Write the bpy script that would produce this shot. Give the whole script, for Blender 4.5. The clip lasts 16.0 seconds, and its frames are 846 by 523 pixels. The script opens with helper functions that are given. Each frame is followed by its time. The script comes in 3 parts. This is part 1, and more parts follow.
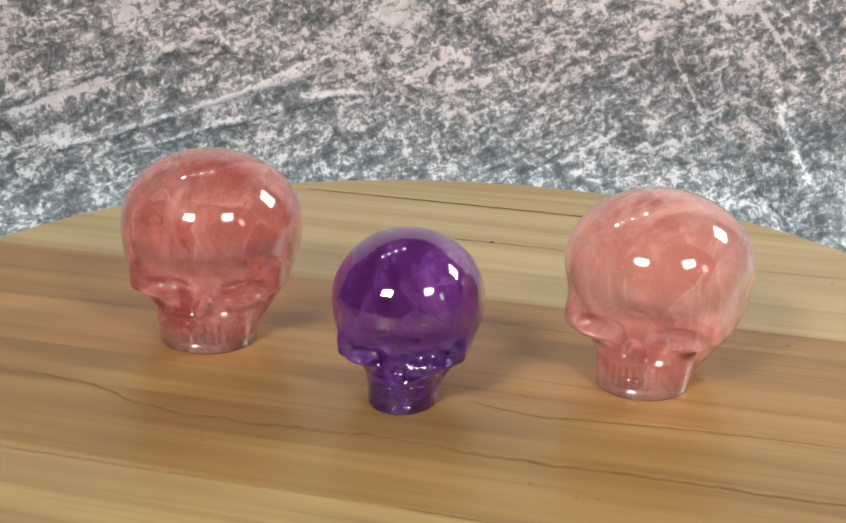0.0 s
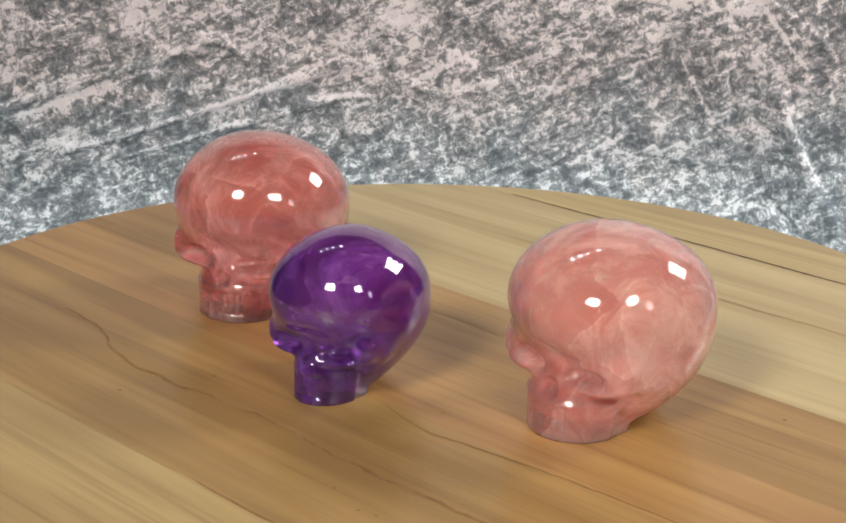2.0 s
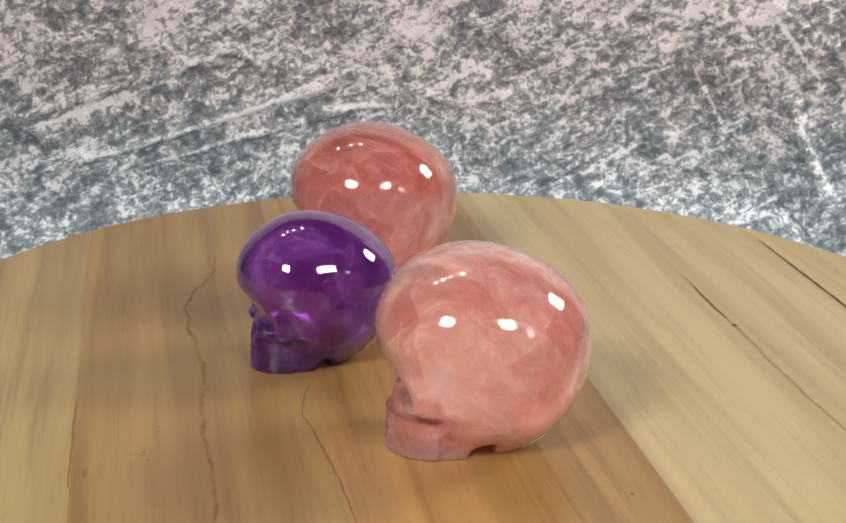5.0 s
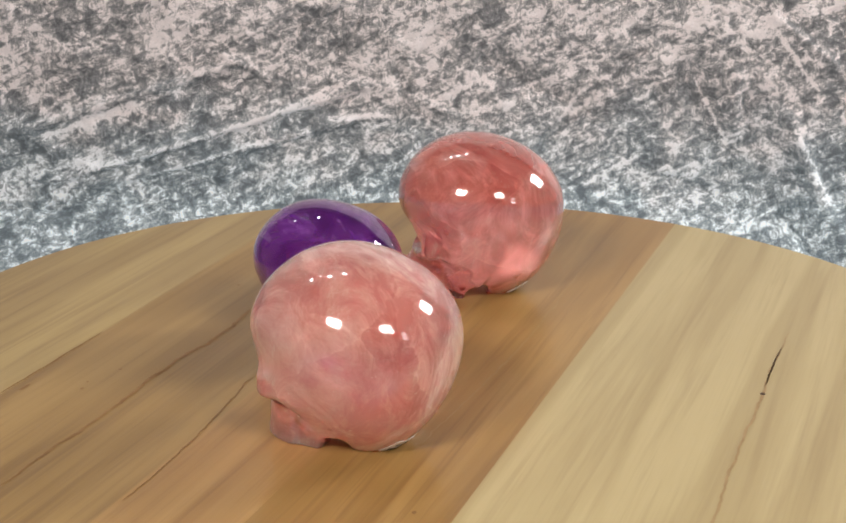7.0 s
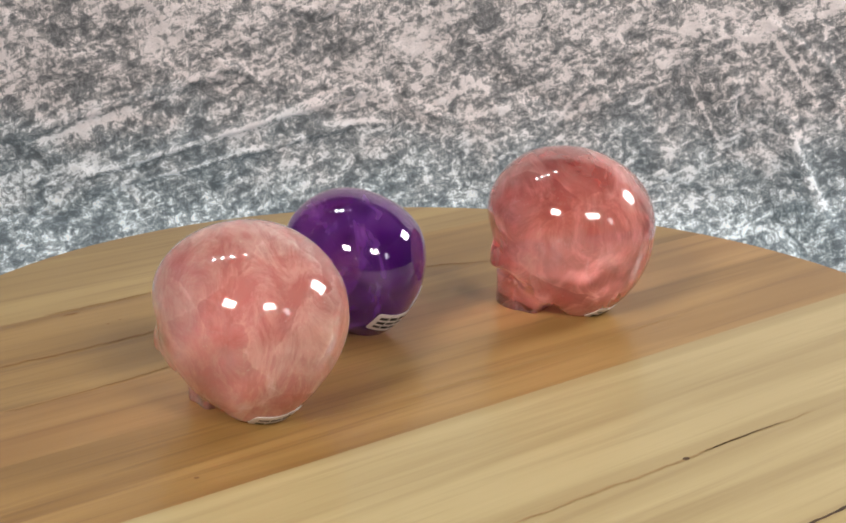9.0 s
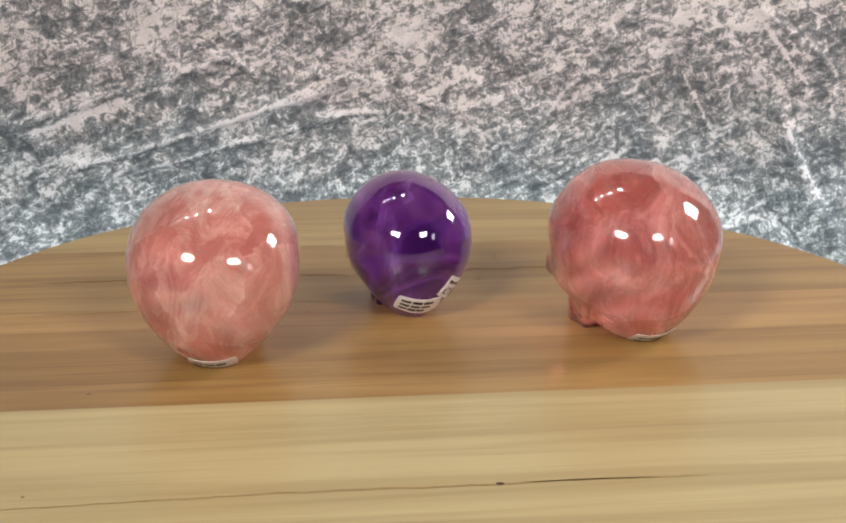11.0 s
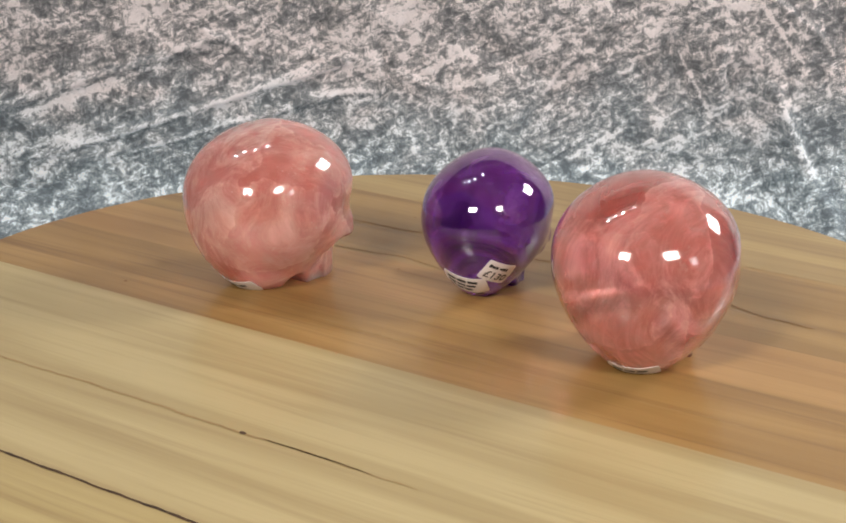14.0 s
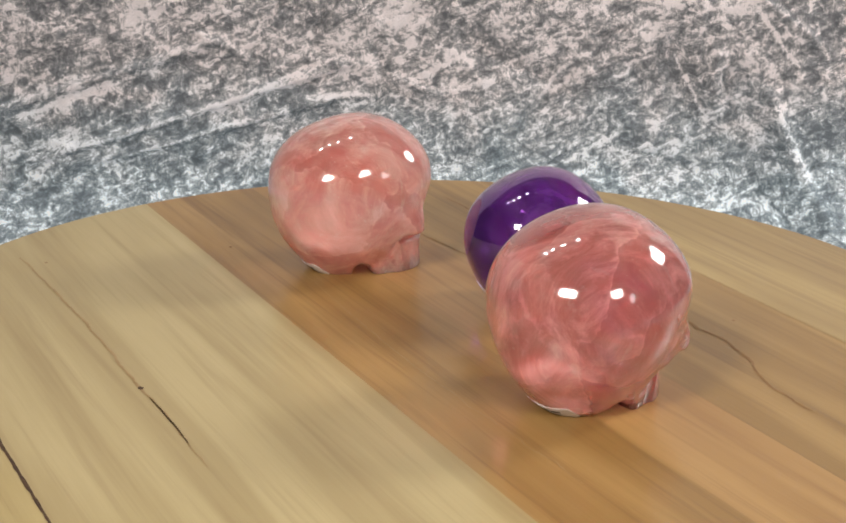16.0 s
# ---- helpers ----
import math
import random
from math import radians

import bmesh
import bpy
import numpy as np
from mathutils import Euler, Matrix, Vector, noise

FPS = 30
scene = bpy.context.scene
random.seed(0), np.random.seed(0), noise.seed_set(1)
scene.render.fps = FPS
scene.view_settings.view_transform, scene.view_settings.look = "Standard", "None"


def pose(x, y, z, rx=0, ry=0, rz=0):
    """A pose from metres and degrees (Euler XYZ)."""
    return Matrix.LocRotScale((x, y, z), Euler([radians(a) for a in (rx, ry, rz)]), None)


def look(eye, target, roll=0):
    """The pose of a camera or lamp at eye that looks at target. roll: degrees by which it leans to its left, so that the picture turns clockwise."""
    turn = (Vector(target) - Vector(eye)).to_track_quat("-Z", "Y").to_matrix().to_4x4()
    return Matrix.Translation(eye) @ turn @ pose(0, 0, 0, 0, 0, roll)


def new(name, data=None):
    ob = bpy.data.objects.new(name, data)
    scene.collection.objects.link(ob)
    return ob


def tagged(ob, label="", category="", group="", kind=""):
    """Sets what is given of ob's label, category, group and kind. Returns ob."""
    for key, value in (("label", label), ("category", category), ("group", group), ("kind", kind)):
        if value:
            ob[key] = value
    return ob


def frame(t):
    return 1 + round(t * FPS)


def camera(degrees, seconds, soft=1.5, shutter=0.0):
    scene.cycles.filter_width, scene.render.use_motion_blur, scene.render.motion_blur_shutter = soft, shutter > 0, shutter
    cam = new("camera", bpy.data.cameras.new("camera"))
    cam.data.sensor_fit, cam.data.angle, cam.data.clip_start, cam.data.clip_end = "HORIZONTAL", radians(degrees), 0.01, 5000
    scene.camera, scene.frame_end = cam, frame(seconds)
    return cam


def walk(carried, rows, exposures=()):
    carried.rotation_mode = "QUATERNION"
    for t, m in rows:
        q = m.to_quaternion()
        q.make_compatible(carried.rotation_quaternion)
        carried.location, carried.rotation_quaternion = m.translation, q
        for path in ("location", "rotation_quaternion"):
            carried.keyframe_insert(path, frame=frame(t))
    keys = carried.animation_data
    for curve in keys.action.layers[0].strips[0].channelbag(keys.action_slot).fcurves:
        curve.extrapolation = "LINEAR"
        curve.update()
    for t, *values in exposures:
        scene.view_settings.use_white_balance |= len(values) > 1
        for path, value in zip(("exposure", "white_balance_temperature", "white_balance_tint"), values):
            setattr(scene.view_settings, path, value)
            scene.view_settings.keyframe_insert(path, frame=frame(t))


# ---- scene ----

from mathutils.bvhtree import BVHTree

# ---- camera ----
cam = camera(31.0, 16.0, soft=1.8)
PATH = [
    (0, pose(-0.0050, -0.4818, 0.1869, 0, 0, -0.085) @ pose(0, 0, 0, 71.448, 0, 0) @ pose(0, 0, 0, 0, 0, 1.303)),
    (0.5, pose(0.0014, -0.4819, 0.1883, 0, 0, 0.395) @ pose(0, 0, 0, 71.399, 0, 0) @ pose(0, 0, 0, 0, 0, 1.086)),
    (1, pose(0.0008, -0.4817, 0.1882, 0, 0, 0.495) @ pose(0, 0, 0, 71.491, 0, 0) @ pose(0, 0, 0, 0, 0, 1.033)),
    (1.5, pose(0.0007, -0.4810, 0.1874, 0, 0, 0.475) @ pose(0, 0, 0, 71.509, 0, 0) @ pose(0, 0, 0, 0, 0, 1.040)),
    (2, pose(0.0018, -0.4800, 0.1887, 0, 0, 0.620) @ pose(0, 0, 0, 71.414, 0, 0) @ pose(0, 0, 0, 0, 0, 1.025)),
    (2.5, pose(0.0028, -0.4822, 0.1884, 0, 0, 0.629) @ pose(0, 0, 0, 71.397, 0, 0) @ pose(0, 0, 0, 0, 0, 1.013)),
    (3, pose(0.0039, -0.4838, 0.1889, 0, 0, 0.928) @ pose(0, 0, 0, 71.355, 0, 0) @ pose(0, 0, 0, 0, 0, 0.949)),
    (3.5, pose(0.0049, -0.4845, 0.1886, 0, 0, 1.248) @ pose(0, 0, 0, 71.455, 0, 0) @ pose(0, 0, 0, 0, 0, 0.829)),
    (4, pose(0.0062, -0.4858, 0.1898, 0, 0, 1.461) @ pose(0, 0, 0, 71.589, 0, 0) @ pose(0, 0, 0, 0, 0, 0.726)),
    (6.5, pose(0.0033, -0.4944, 0.1896, 0, 0, 1.364) @ pose(0, 0, 0, 72.146, 0, 0) @ pose(0, 0, 0, 0, 0, 0.797)),
    (7, pose(-0.0041, -0.4973, 0.1911, 0, 0, 0.978) @ pose(0, 0, 0, 72.250, 0, 0) @ pose(0, 0, 0, 0, 0, 0.970)),
    (7.5, pose(-0.0029, -0.4962, 0.1921, 0, 0, 1.102) @ pose(0, 0, 0, 72.263, 0, 0) @ pose(0, 0, 0, 0, 0, 0.858)),
    (8, pose(-0.0020, -0.4939, 0.1923, 0, 0, 1.012) @ pose(0, 0, 0, 72.251, 0, 0) @ pose(0, 0, 0, 0, 0, 0.865)),
    (8.5, pose(0.0010, -0.4954, 0.1933, 0, 0, 1.052) @ pose(0, 0, 0, 72.279, 0, 0) @ pose(0, 0, 0, 0, 0, 0.860)),
    (9, pose(0.0027, -0.4967, 0.1898, 0, 0, 1.211) @ pose(0, 0, 0, 72.500, 0, 0) @ pose(0, 0, 0, 0, 0, 0.857)),
    (11.5, pose(0.0014, -0.4933, 0.1951, 0, 0, 0.840) @ pose(0, 0, 0, 71.628, 0, 0) @ pose(0, 0, 0, 0, 0, 0.655)),
    (12, pose(-0.0002, -0.4913, 0.1936, 0, 0, 0.862) @ pose(0, 0, 0, 71.495, 0, 0) @ pose(0, 0, 0, 0, 0, 0.710)),
    (12.5, pose(-0.0050, -0.4913, 0.1902, 0, 0, 0.540) @ pose(0, 0, 0, 71.507, 0, 0) @ pose(0, 0, 0, 0, 0, 0.962)),
    (13, pose(0.0005, -0.4916, 0.1902, 0, 0, 0.799) @ pose(0, 0, 0, 71.372, 0, 0) @ pose(0, 0, 0, 0, 0, 0.795)),
    (13.5, pose(0.0012, -0.4920, 0.1892, 0, 0, 0.735) @ pose(0, 0, 0, 71.384, 0, 0) @ pose(0, 0, 0, 0, 0, 0.795)),
    (14, pose(-0.0003, -0.4918, 0.1882, 0, 0, 0.557) @ pose(0, 0, 0, 71.418, 0, 0) @ pose(0, 0, 0, 0, 0, 0.759)),
    (14.5, pose(-0.0052, -0.4921, 0.1898, 0, 0, 0.401) @ pose(0, 0, 0, 71.388, 0, 0) @ pose(0, 0, 0, 0, 0, 0.843)),
    (15, pose(-0.0015, -0.4912, 0.1882, 0, 0, 0.536) @ pose(0, 0, 0, 71.581, 0, 0) @ pose(0, 0, 0, 0, 0, 0.670)),
    (15.5, pose(-0.0011, -0.4925, 0.1895, 0, 0, 0.473) @ pose(0, 0, 0, 71.630, 0, 0) @ pose(0, 0, 0, 0, 0, 0.646)),
    (16, pose(-0.0053, -0.4913, 0.1911, 0, 0, 0.104) @ pose(0, 0, 0, 71.384, 0, 0) @ pose(0, 0, 0, 0, 0, 0.892)),
]
walk(cam, PATH)

# the hand-turned board: seconds, degrees about its middle, and where that middle stands
SPIN = [
    (0, 0.00, -0.0023, -0.0025), (0.5, -2.45, 0.0005, -0.0016), (1, -11.46, 0.0013, -0.0030), (1.5, -20.87, -0.0000, -0.0037),
    (2, -27.43, 0.0005, -0.0022), (2.5, -28.48, 0.0007, -0.0026), (3, -35.05, 0.0011, -0.0021), (3.5, -45.20, 0.0013, -0.0017),
    (4, -54.62, 0.0017, -0.0005), (4.2, -54.70, 0.0016, -0.0006), (6.3, -77.70, -0.0002, -0.0046), (6.5, -77.84, -0.0002, -0.0047),
    (7, -92.85, -0.0025, -0.0036), (7.5, -106.53, -0.0015, -0.0014), (8, -107.75, -0.0013, -0.0004), (8.5, -109.99, -0.0007, -0.0003),
    (9, -123.38, 0.0002, -0.0048), (9.2, -129.4, 0.0004, -0.0045), (11.3, -156.8, -0.0008, 0.0022), (11.5, -156.9, -0.0008, 0.0022),
    (12, -166.6, -0.0006, 0.0026), (12.5, -175.93, -0.0019, 0.0011), (13, -178.41, 0.0002, 0.0021), (13.5, -189.00, -0.0001, 0.0013),
    (14, -197.06, -0.0008, 0.0009), (14.5, -198.79, -0.0020, 0.0012), (15, -213.59, 0.0003, -0.0011), (15.5, -224.35, 0.0010, -0.0021),
    (16, -225.82, -0.0017, 0.0010),
]


def spin_rows(local):
    """Rows for a thing that rides on the board at the pose local, every tenth of a second."""
    t, *tracks = np.array(SPIN).T
    h = np.diff(t)

    def glide(a, k):
        d = np.diff(a) / h
        slope = np.zeros(len(t))
        for i in range(1, len(t) - 1):
            if d[i - 1] * d[i] > 0:
                w1, w2 = 2 * h[i] + h[i - 1], h[i] + 2 * h[i - 1]
                slope[i] = (w1 + w2) / (w1 / d[i - 1] + w2 / d[i])
        i = min(int(np.searchsorted(t, k, side="right")) - 1, len(h) - 1)
        u = (k - t[i]) / h[i]
        return float((1 + 2 * u) * (1 - u) ** 2 * a[i] + u * (1 - u) ** 2 * h[i] * slope[i]
                     + u * u * (3 - 2 * u) * a[i + 1] + u * u * (u - 1) * h[i] * slope[i + 1])

    rows = []
    for k in range(161):
        turn, x, y = (glide(a, k / 10) for a in tracks)
        rows.append((k / 10, pose(x, y, 0, 0, 0, turn) @ local))
    return rows


# ---- light ----
scene.view_settings.exposure = -0.83
world = bpy.data.worlds.new("room_air")
scene.world = world
world.use_nodes = True
world.node_tree.nodes["Background"].inputs[0].default_value = (0.80, 0.86, 0.95, 1)
world.node_tree.nodes["Background"].inputs[1].default_value = 0.02


def lamp(name, at, target, size_x, size_y, watts, colour, spread=180):
    data = bpy.data.lights.new(name, "AREA")
    data.shape, data.size, data.size_y = "RECTANGLE", size_x, size_y
    data.energy, data.color, data.spread = watts, colour, radians(spread)
    ob = new(name, data)
    ob.matrix_world = look(at, target)
    return ob


lamp("panel_light", (-0.50, -0.93, 0.78), (0.12, 0.10, 0.0), 0.29, 0.23, 5.0, (1.0, 0.945, 0.885), 84)
lamp("panel_light", (0.52, -0.90, 0.74), (0, 0, 0.02), 0.29, 0.23, 13.5, (1.0, 0.945, 0.885))
lamp("panel_light", (1.05, 0.40, 0.72), (0, 0, 0.02), 0.30, 0.30, 17.0, (1.0, 0.975, 0.95))
lamp("window_light", (0.92, -0.78, 0.50), (0, 0, 0.02), 0.14, 0.26, 1.2, (0.95, 0.97, 1.0))
for px in (-0.88, -0.66, -0.44):
    lamp("ceiling_spot", (px, 0.42, 1.55), (0, 0.1, 0), 0.06, 0.06, 1.4, (0.90, 0.97, 1.0))
lamp("ceiling_spot", (-0.18, 0.52, 1.58), (0, 0.1, 0), 0.06, 0.06, 1.4, (0.90, 0.97, 1.0))


# ---- materials ----
class Nodes:
    """A small writer of node materials."""

    def __init__(self, name):
        self.mat = bpy.data.materials.new(name)
        self.mat.use_nodes = True
        self.tree = self.mat.node_tree
        self.bsdf = self.tree.nodes["Principled BSDF"]
        self.out = self.tree.nodes["Material Output"]

    def link(self, a, b):
        self.tree.links.new(a, b)

    def coords(self, scale=(1, 1, 1), turn=0.0, shift=(0, 0, 0), source="Object"):
        c = self.tree.nodes.new("ShaderNodeTexCoord")
        m = self.tree.nodes.new("ShaderNodeMapping")
        m.inputs["Scale"].default_value = scale
        if turn:
            first = self.tree.nodes.new("ShaderNodeMapping")
            first.inputs["Rotation"].default_value = (0, 0, turn)
            self.link(c.outputs[source], first.inputs["Vector"])
        m.inputs["Location"].default_value = shift
        self.link(first.outputs["Vector"] if turn else c.outputs[source], m.inputs["Vector"])
        return m.outputs["Vector"]

    def noise(self, vec, scale, detail=4.0, rough=0.55, warp=0.0):
        n = self.tree.nodes.new("ShaderNodeTexNoise")
        n.inputs["Scale"].default_value = scale
        n.inputs["Detail"].default_value = detail
        n.inputs["Roughness"].default_value = rough
        n.inputs["Distortion"].default_value = warp
        self.link(vec, n.inputs["Vector"])
        return n.outputs["Fac"]

    def ramp(self, fac, stops, mode="LINEAR"):
        r = self.tree.nodes.new("ShaderNodeValToRGB")
        r.color_ramp.interpolation = mode
        e = r.color_ramp.elements
        while len(e) < len(stops):
            e.new(0.5)
        for i, (p, c) in enumerate(stops):
            e[i].position = p
            e[i].color = (*c, 1) if len(c) == 3 else c
        self.link(fac, r.inputs["Fac"])
        return r.outputs["Color"]

    def grey(self, fac, a, b):
        return self.ramp(fac, [(a, (0, 0, 0)), (b, (1, 1, 1))])

    def mix(self, fac, a, b, mode="MIX"):
        m = self.tree.nodes.new("ShaderNodeMix")
        m.data_type, m.blend_type = "RGBA", mode
        for value, socket in ((fac, m.inputs["Factor"]), (a, m.inputs[6]), (b, m.inputs[7])):
            if isinstance(value, (int, float)):
                socket.default_value = value
            elif isinstance(value, tuple):
                socket.default_value = (*value, 1)
            else:
                self.link(value, socket)
        return m.outputs[2]

    def math(self, op, a, b=0.0):
        m = self.tree.nodes.new("ShaderNodeMath")
        m.operation = op
        for value, socket in ((a, m.inputs[0]), (b, m.inputs[1])):
            if isinstance(value, (int, float)):
                socket.default_value = value
            else:
                self.link(value, socket)
        return m.outputs[0]

    def bump(self, height, strength, distance):
        b = self.tree.nodes.new("ShaderNodeBump")
        b.inputs["Strength"].default_value = strength
        b.inputs["Distance"].default_value = distance
        self.link(height, b.inputs["Height"])
        self.link(b.outputs["Normal"], self.bsdf.inputs["Normal"])

    def set(self, **values):
        for k, v in values.items():
            s = self.bsdf.inputs[k.replace("_", " ")]
            if hasattr(v, "is_output"):
                self.link(v, s)
            else:
                s.default_value = (*v, 1) if isinstance(v, tuple) and len(v) == 3 and s.type == "RGBA" else v


GRAIN = radians(15.9)   # the planks run along this turn of the board


def wood(name, pale, mid, dark, seed, streak=0.5):
    n = Nodes(name)
    wide = n.noise(n.coords((1.6, 26.0, 6.0), GRAIN, (seed * 1.7, 0.2, 0)), 2.2, 3.0, 0.5, 0.5)
    fine = n.noise(n.coords((1.0, 30.0, 6.0), GRAIN, (seed, seed * 0.37, 0)), 6.0, 6.0, 0.62, 0.35)
    hair = n.noise(n.coords((2.0, 80.0, 30.0), GRAIN, (seed, 0.1, 0)), 12.0, 4.0, 0.6)
    cloud = n.noise(n.coords((1, 1, 1), 0.0, (seed, 0, 0)), 22.0, 3.0)
    base = n.mix(n.grey(wide, 0.41, 0.59), pale, mid)
    base = n.mix(n.math("MULTIPLY", n.grey(fine, 0.50, 0.72), streak * 0.95), base, dark)
    base = n.mix(n.math("MULTIPLY", n.grey(hair, 0.45, 0.75), 0.12), base, dark)
    base = n.mix(n.math("MULTIPLY", n.grey(cloud, 0.35, 0.7), 0.18), base, mid)
    n.set(Base_Color=base, Roughness=0.42, Coat_Weight=0.28, Coat_Roughness=0.16)
    n.bump(n.math("ADD", fine, n.math("MULTIPLY", hair, 0.5)), 0.08, 0.0006)
    return n.mat


WOOD_PALE = wood("pale_poplar_wood", (0.45, 0.345, 0.150), (0.35, 0.255, 0.102), (0.20, 0.118, 0.040), 0.3, 0.6)
WOOD_SAND = wood("sandy_sap_wood", (0.405, 0.285, 0.112), (0.320, 0.214, 0.080), (0.16, 0.084, 0.025), 8.4, 0.7)
WOOD_CREAM = wood("cream_poplar_wood", (0.47, 0.370, 0.182), (0.385, 0.292, 0.134), (0.22, 0.140, 0.052), 1.9, 0.42)
WOOD_BROWN = wood("brown_heart_wood", (0.350, 0.214, 0.070), (0.258, 0.148, 0.042), (0.135, 0.064, 0.019), 3.1, 0.6)
# Amber heartwood; its orange also holds some glow of light through the skulls.
WOOD_AMBER = wood("amber_heart_wood", (0.405, 0.235, 0.080), (0.31, 0.165, 0.050), (0.16, 0.066, 0.018), 4.7, 0.6)
WOOD_TAN = wood("tan_heart_wood", (0.370, 0.220, 0.072), (0.275, 0.153, 0.044), (0.140, 0.062, 0.017), 6.2, 0.75)

n = Nodes("dark_grain_line")
n.set(Base_Color=n.ramp(n.noise(n.coords((1, 1, 1)), 160, 3), [(0.3, (0.18, 0.085, 0.028)), (0.7, (0.28, 0.155, 0.058))]), Roughness=0.6)
GRAIN_LINE = n.mat
n = Nodes("soft_grain_line")
n.set(Base_Color=n.ramp(n.noise(n.coords((1, 1, 1)), 160, 3), [(0.3, (0.27, 0.17, 0.070)), (0.7, (0.36, 0.24, 0.108))]), Roughness=0.5)
SOFT_LINE = n.mat
n = Nodes("open_crack")
n.set(Base_Color=n.ramp(n.noise(n.coords((1, 1, 1)), 200, 3), [(0.3, (0.030, 0.015, 0.008)), (0.7, (0.09, 0.045, 0.02))]), Roughness=0.8)
CRACK = n.mat


def crystal(name, deep, mid, veil, seed, clear, sss, radius, planes, haze, rust=(), ink=()):
    """A polished cloudy stone: deeper and paler zones, feathery veils on one side of healed cracks, fine bright flaws."""
    n = Nodes(name)
    where = n.tree.nodes.new("ShaderNodeTexCoord").outputs["Object"]
    cloud = n.noise(n.coords((1, 1, 1), 0.0, (seed, seed * 2.0, 0)), 26.0, 4.0, 0.55, 0.4)
    sheets = n.noise(n.coords((1, 0.45, 0.7), 0.6, (seed, 0, seed)), 55.0, 7.0, 0.68, 0.8)
    plume = n.noise(n.coords((1.0, 0.6, 0.45), 0.4, (seed, seed, 0)), 95.0, 7.0, 0.70, 1.2)
    flaws = n.noise(n.coords((1, 0.40, 0.9), -0.5, (0, seed, 0)), 190.0, 6.0, 0.74, 0.3)
    c = n.mix(n.grey(cloud, 0.34, 0.66), deep, mid)
    milk = n.math("MULTIPLY", n.grey(sheets, 0.48, 0.74), 0.44)
    c = n.mix(milk, c, veil)
    # wisps: thin curved threads where two cloudy fields meet
    thread = n.math("SUBTRACT", 1.0, n.math("MULTIPLY", n.math("ABSOLUTE", n.math("SUBTRACT", sheets, 0.5)), 2.0))
    wisp = n.math("MULTIPLY", n.grey(thread, 0.965, 0.998), n.grey(plume, 0.48, 0.66))
    c = n.mix(n.math("MULTIPLY", wisp, 0.55), c, veil)
    c = n.mix(n.math("MULTIPLY", n.grey(flaws, 0.60, 0.68), 0.22), c, veil)
    c = n.mix(n.math("MULTIPLY", n.grey(n.math("SUBTRACT", 1.0, flaws), 0.58, 0.70), 0.30), c, deep)
    # healed crack planes: a bright thread at the edge, and a feathery pale side that fades
    for nrm, off, wide, much in planes:
        d = n.tree.nodes.new("ShaderNodeVectorMath")
        d.operation = "DOT_PRODUCT"
        n.link(where, d.inputs[0])
        d.inputs[1].default_value = Vector(nrm).normalized()
        bend = n.math("ADD", n.math("MULTIPLY", n.math("SUBTRACT", cloud, 0.5), 0.030), n.math("MULTIPLY", n.math("SUBTRACT", flaws, 0.5), 0.0022))
        t = n.math("DIVIDE", n.math("ADD", n.math("SUBTRACT", d.outputs["Value"], off), bend), wide)
        side = n.ramp(n.math("ADD", t, 0.2), [(0.12, (0, 0, 0)), (0.19, (0.14, 0.14, 0.14)), (0.205, (0.55, 0.55, 0.55)), (0.24, (0.45, 0.45, 0.45)), (0.55, (0.26, 0.26, 0.26)), (1.0, (0, 0, 0))])
        feather = n.math("ADD", 0.35, n.math("MULTIPLY", n.grey(plume, 0.42, 0.62), 0.9))
        pale = n.math("MULTIPLY", n.math("MULTIPLY", side, feather), much)
        c = n.mix(pale, c, veil)
        milk = n.math("MAXIMUM", milk, n.math("MULTIPLY", pale, 0.75))
    # short bright splinters, all lying one way
    chips = n.noise(n.coords((1.0, 0.30, 0.16), 0.9, (seed, 0, 0)), 420.0, 3.0, 0.6, 0.4)
    flash = n.math("MULTIPLY", n.grey(chips, 0.62, 0.68), n.grey(cloud, 0.48, 0.60))
    c = n.mix(n.math("MULTIPLY", flash, 0.6), c, veil)
    specks = n.noise(where, 620.0, 2.0, 0.5)
    c = n.mix(n.math("MULTIPLY", n.grey(specks, 0.70, 0.76), 0.7), c, veil)
    for spots, colour in ((rust, (0.36, 0.11, 0.02)), (ink, deep)):
        for spot, size in spots:
            d = n.tree.nodes.new("ShaderNodeVectorMath")
            d.operation = "DISTANCE"
            n.link(where, d.inputs[0])
            d.inputs[1].default_value = spot
            rough = n.math("ADD", d.outputs["Value"], n.math("MULTIPLY", flaws, size * 1.6))
            c = n.mix(n.ramp(n.math("DIVIDE", rough, size * 2.2), [(0.45, (0.85, 0.85, 0.85)), (0.9, (0, 0, 0))]), c, colour)
    n.set(Base_Color=c, Roughness=haze, IOR=1.54, Specular_IOR_Level=0.0, Coat_Weight=1.0, Coat_Roughness=0.012, Coat_IOR=1.5,
          Subsurface_Weight=sss, Subsurface_Radius=radius, Subsurface_Scale=1.0)
    shut = n.math("MULTIPLY", milk, 0.9)
    n.set(Transmission_Weight=n.math("MULTIPLY", n.math("SUBTRACT", 1.0, shut), clear))
    return n.mat


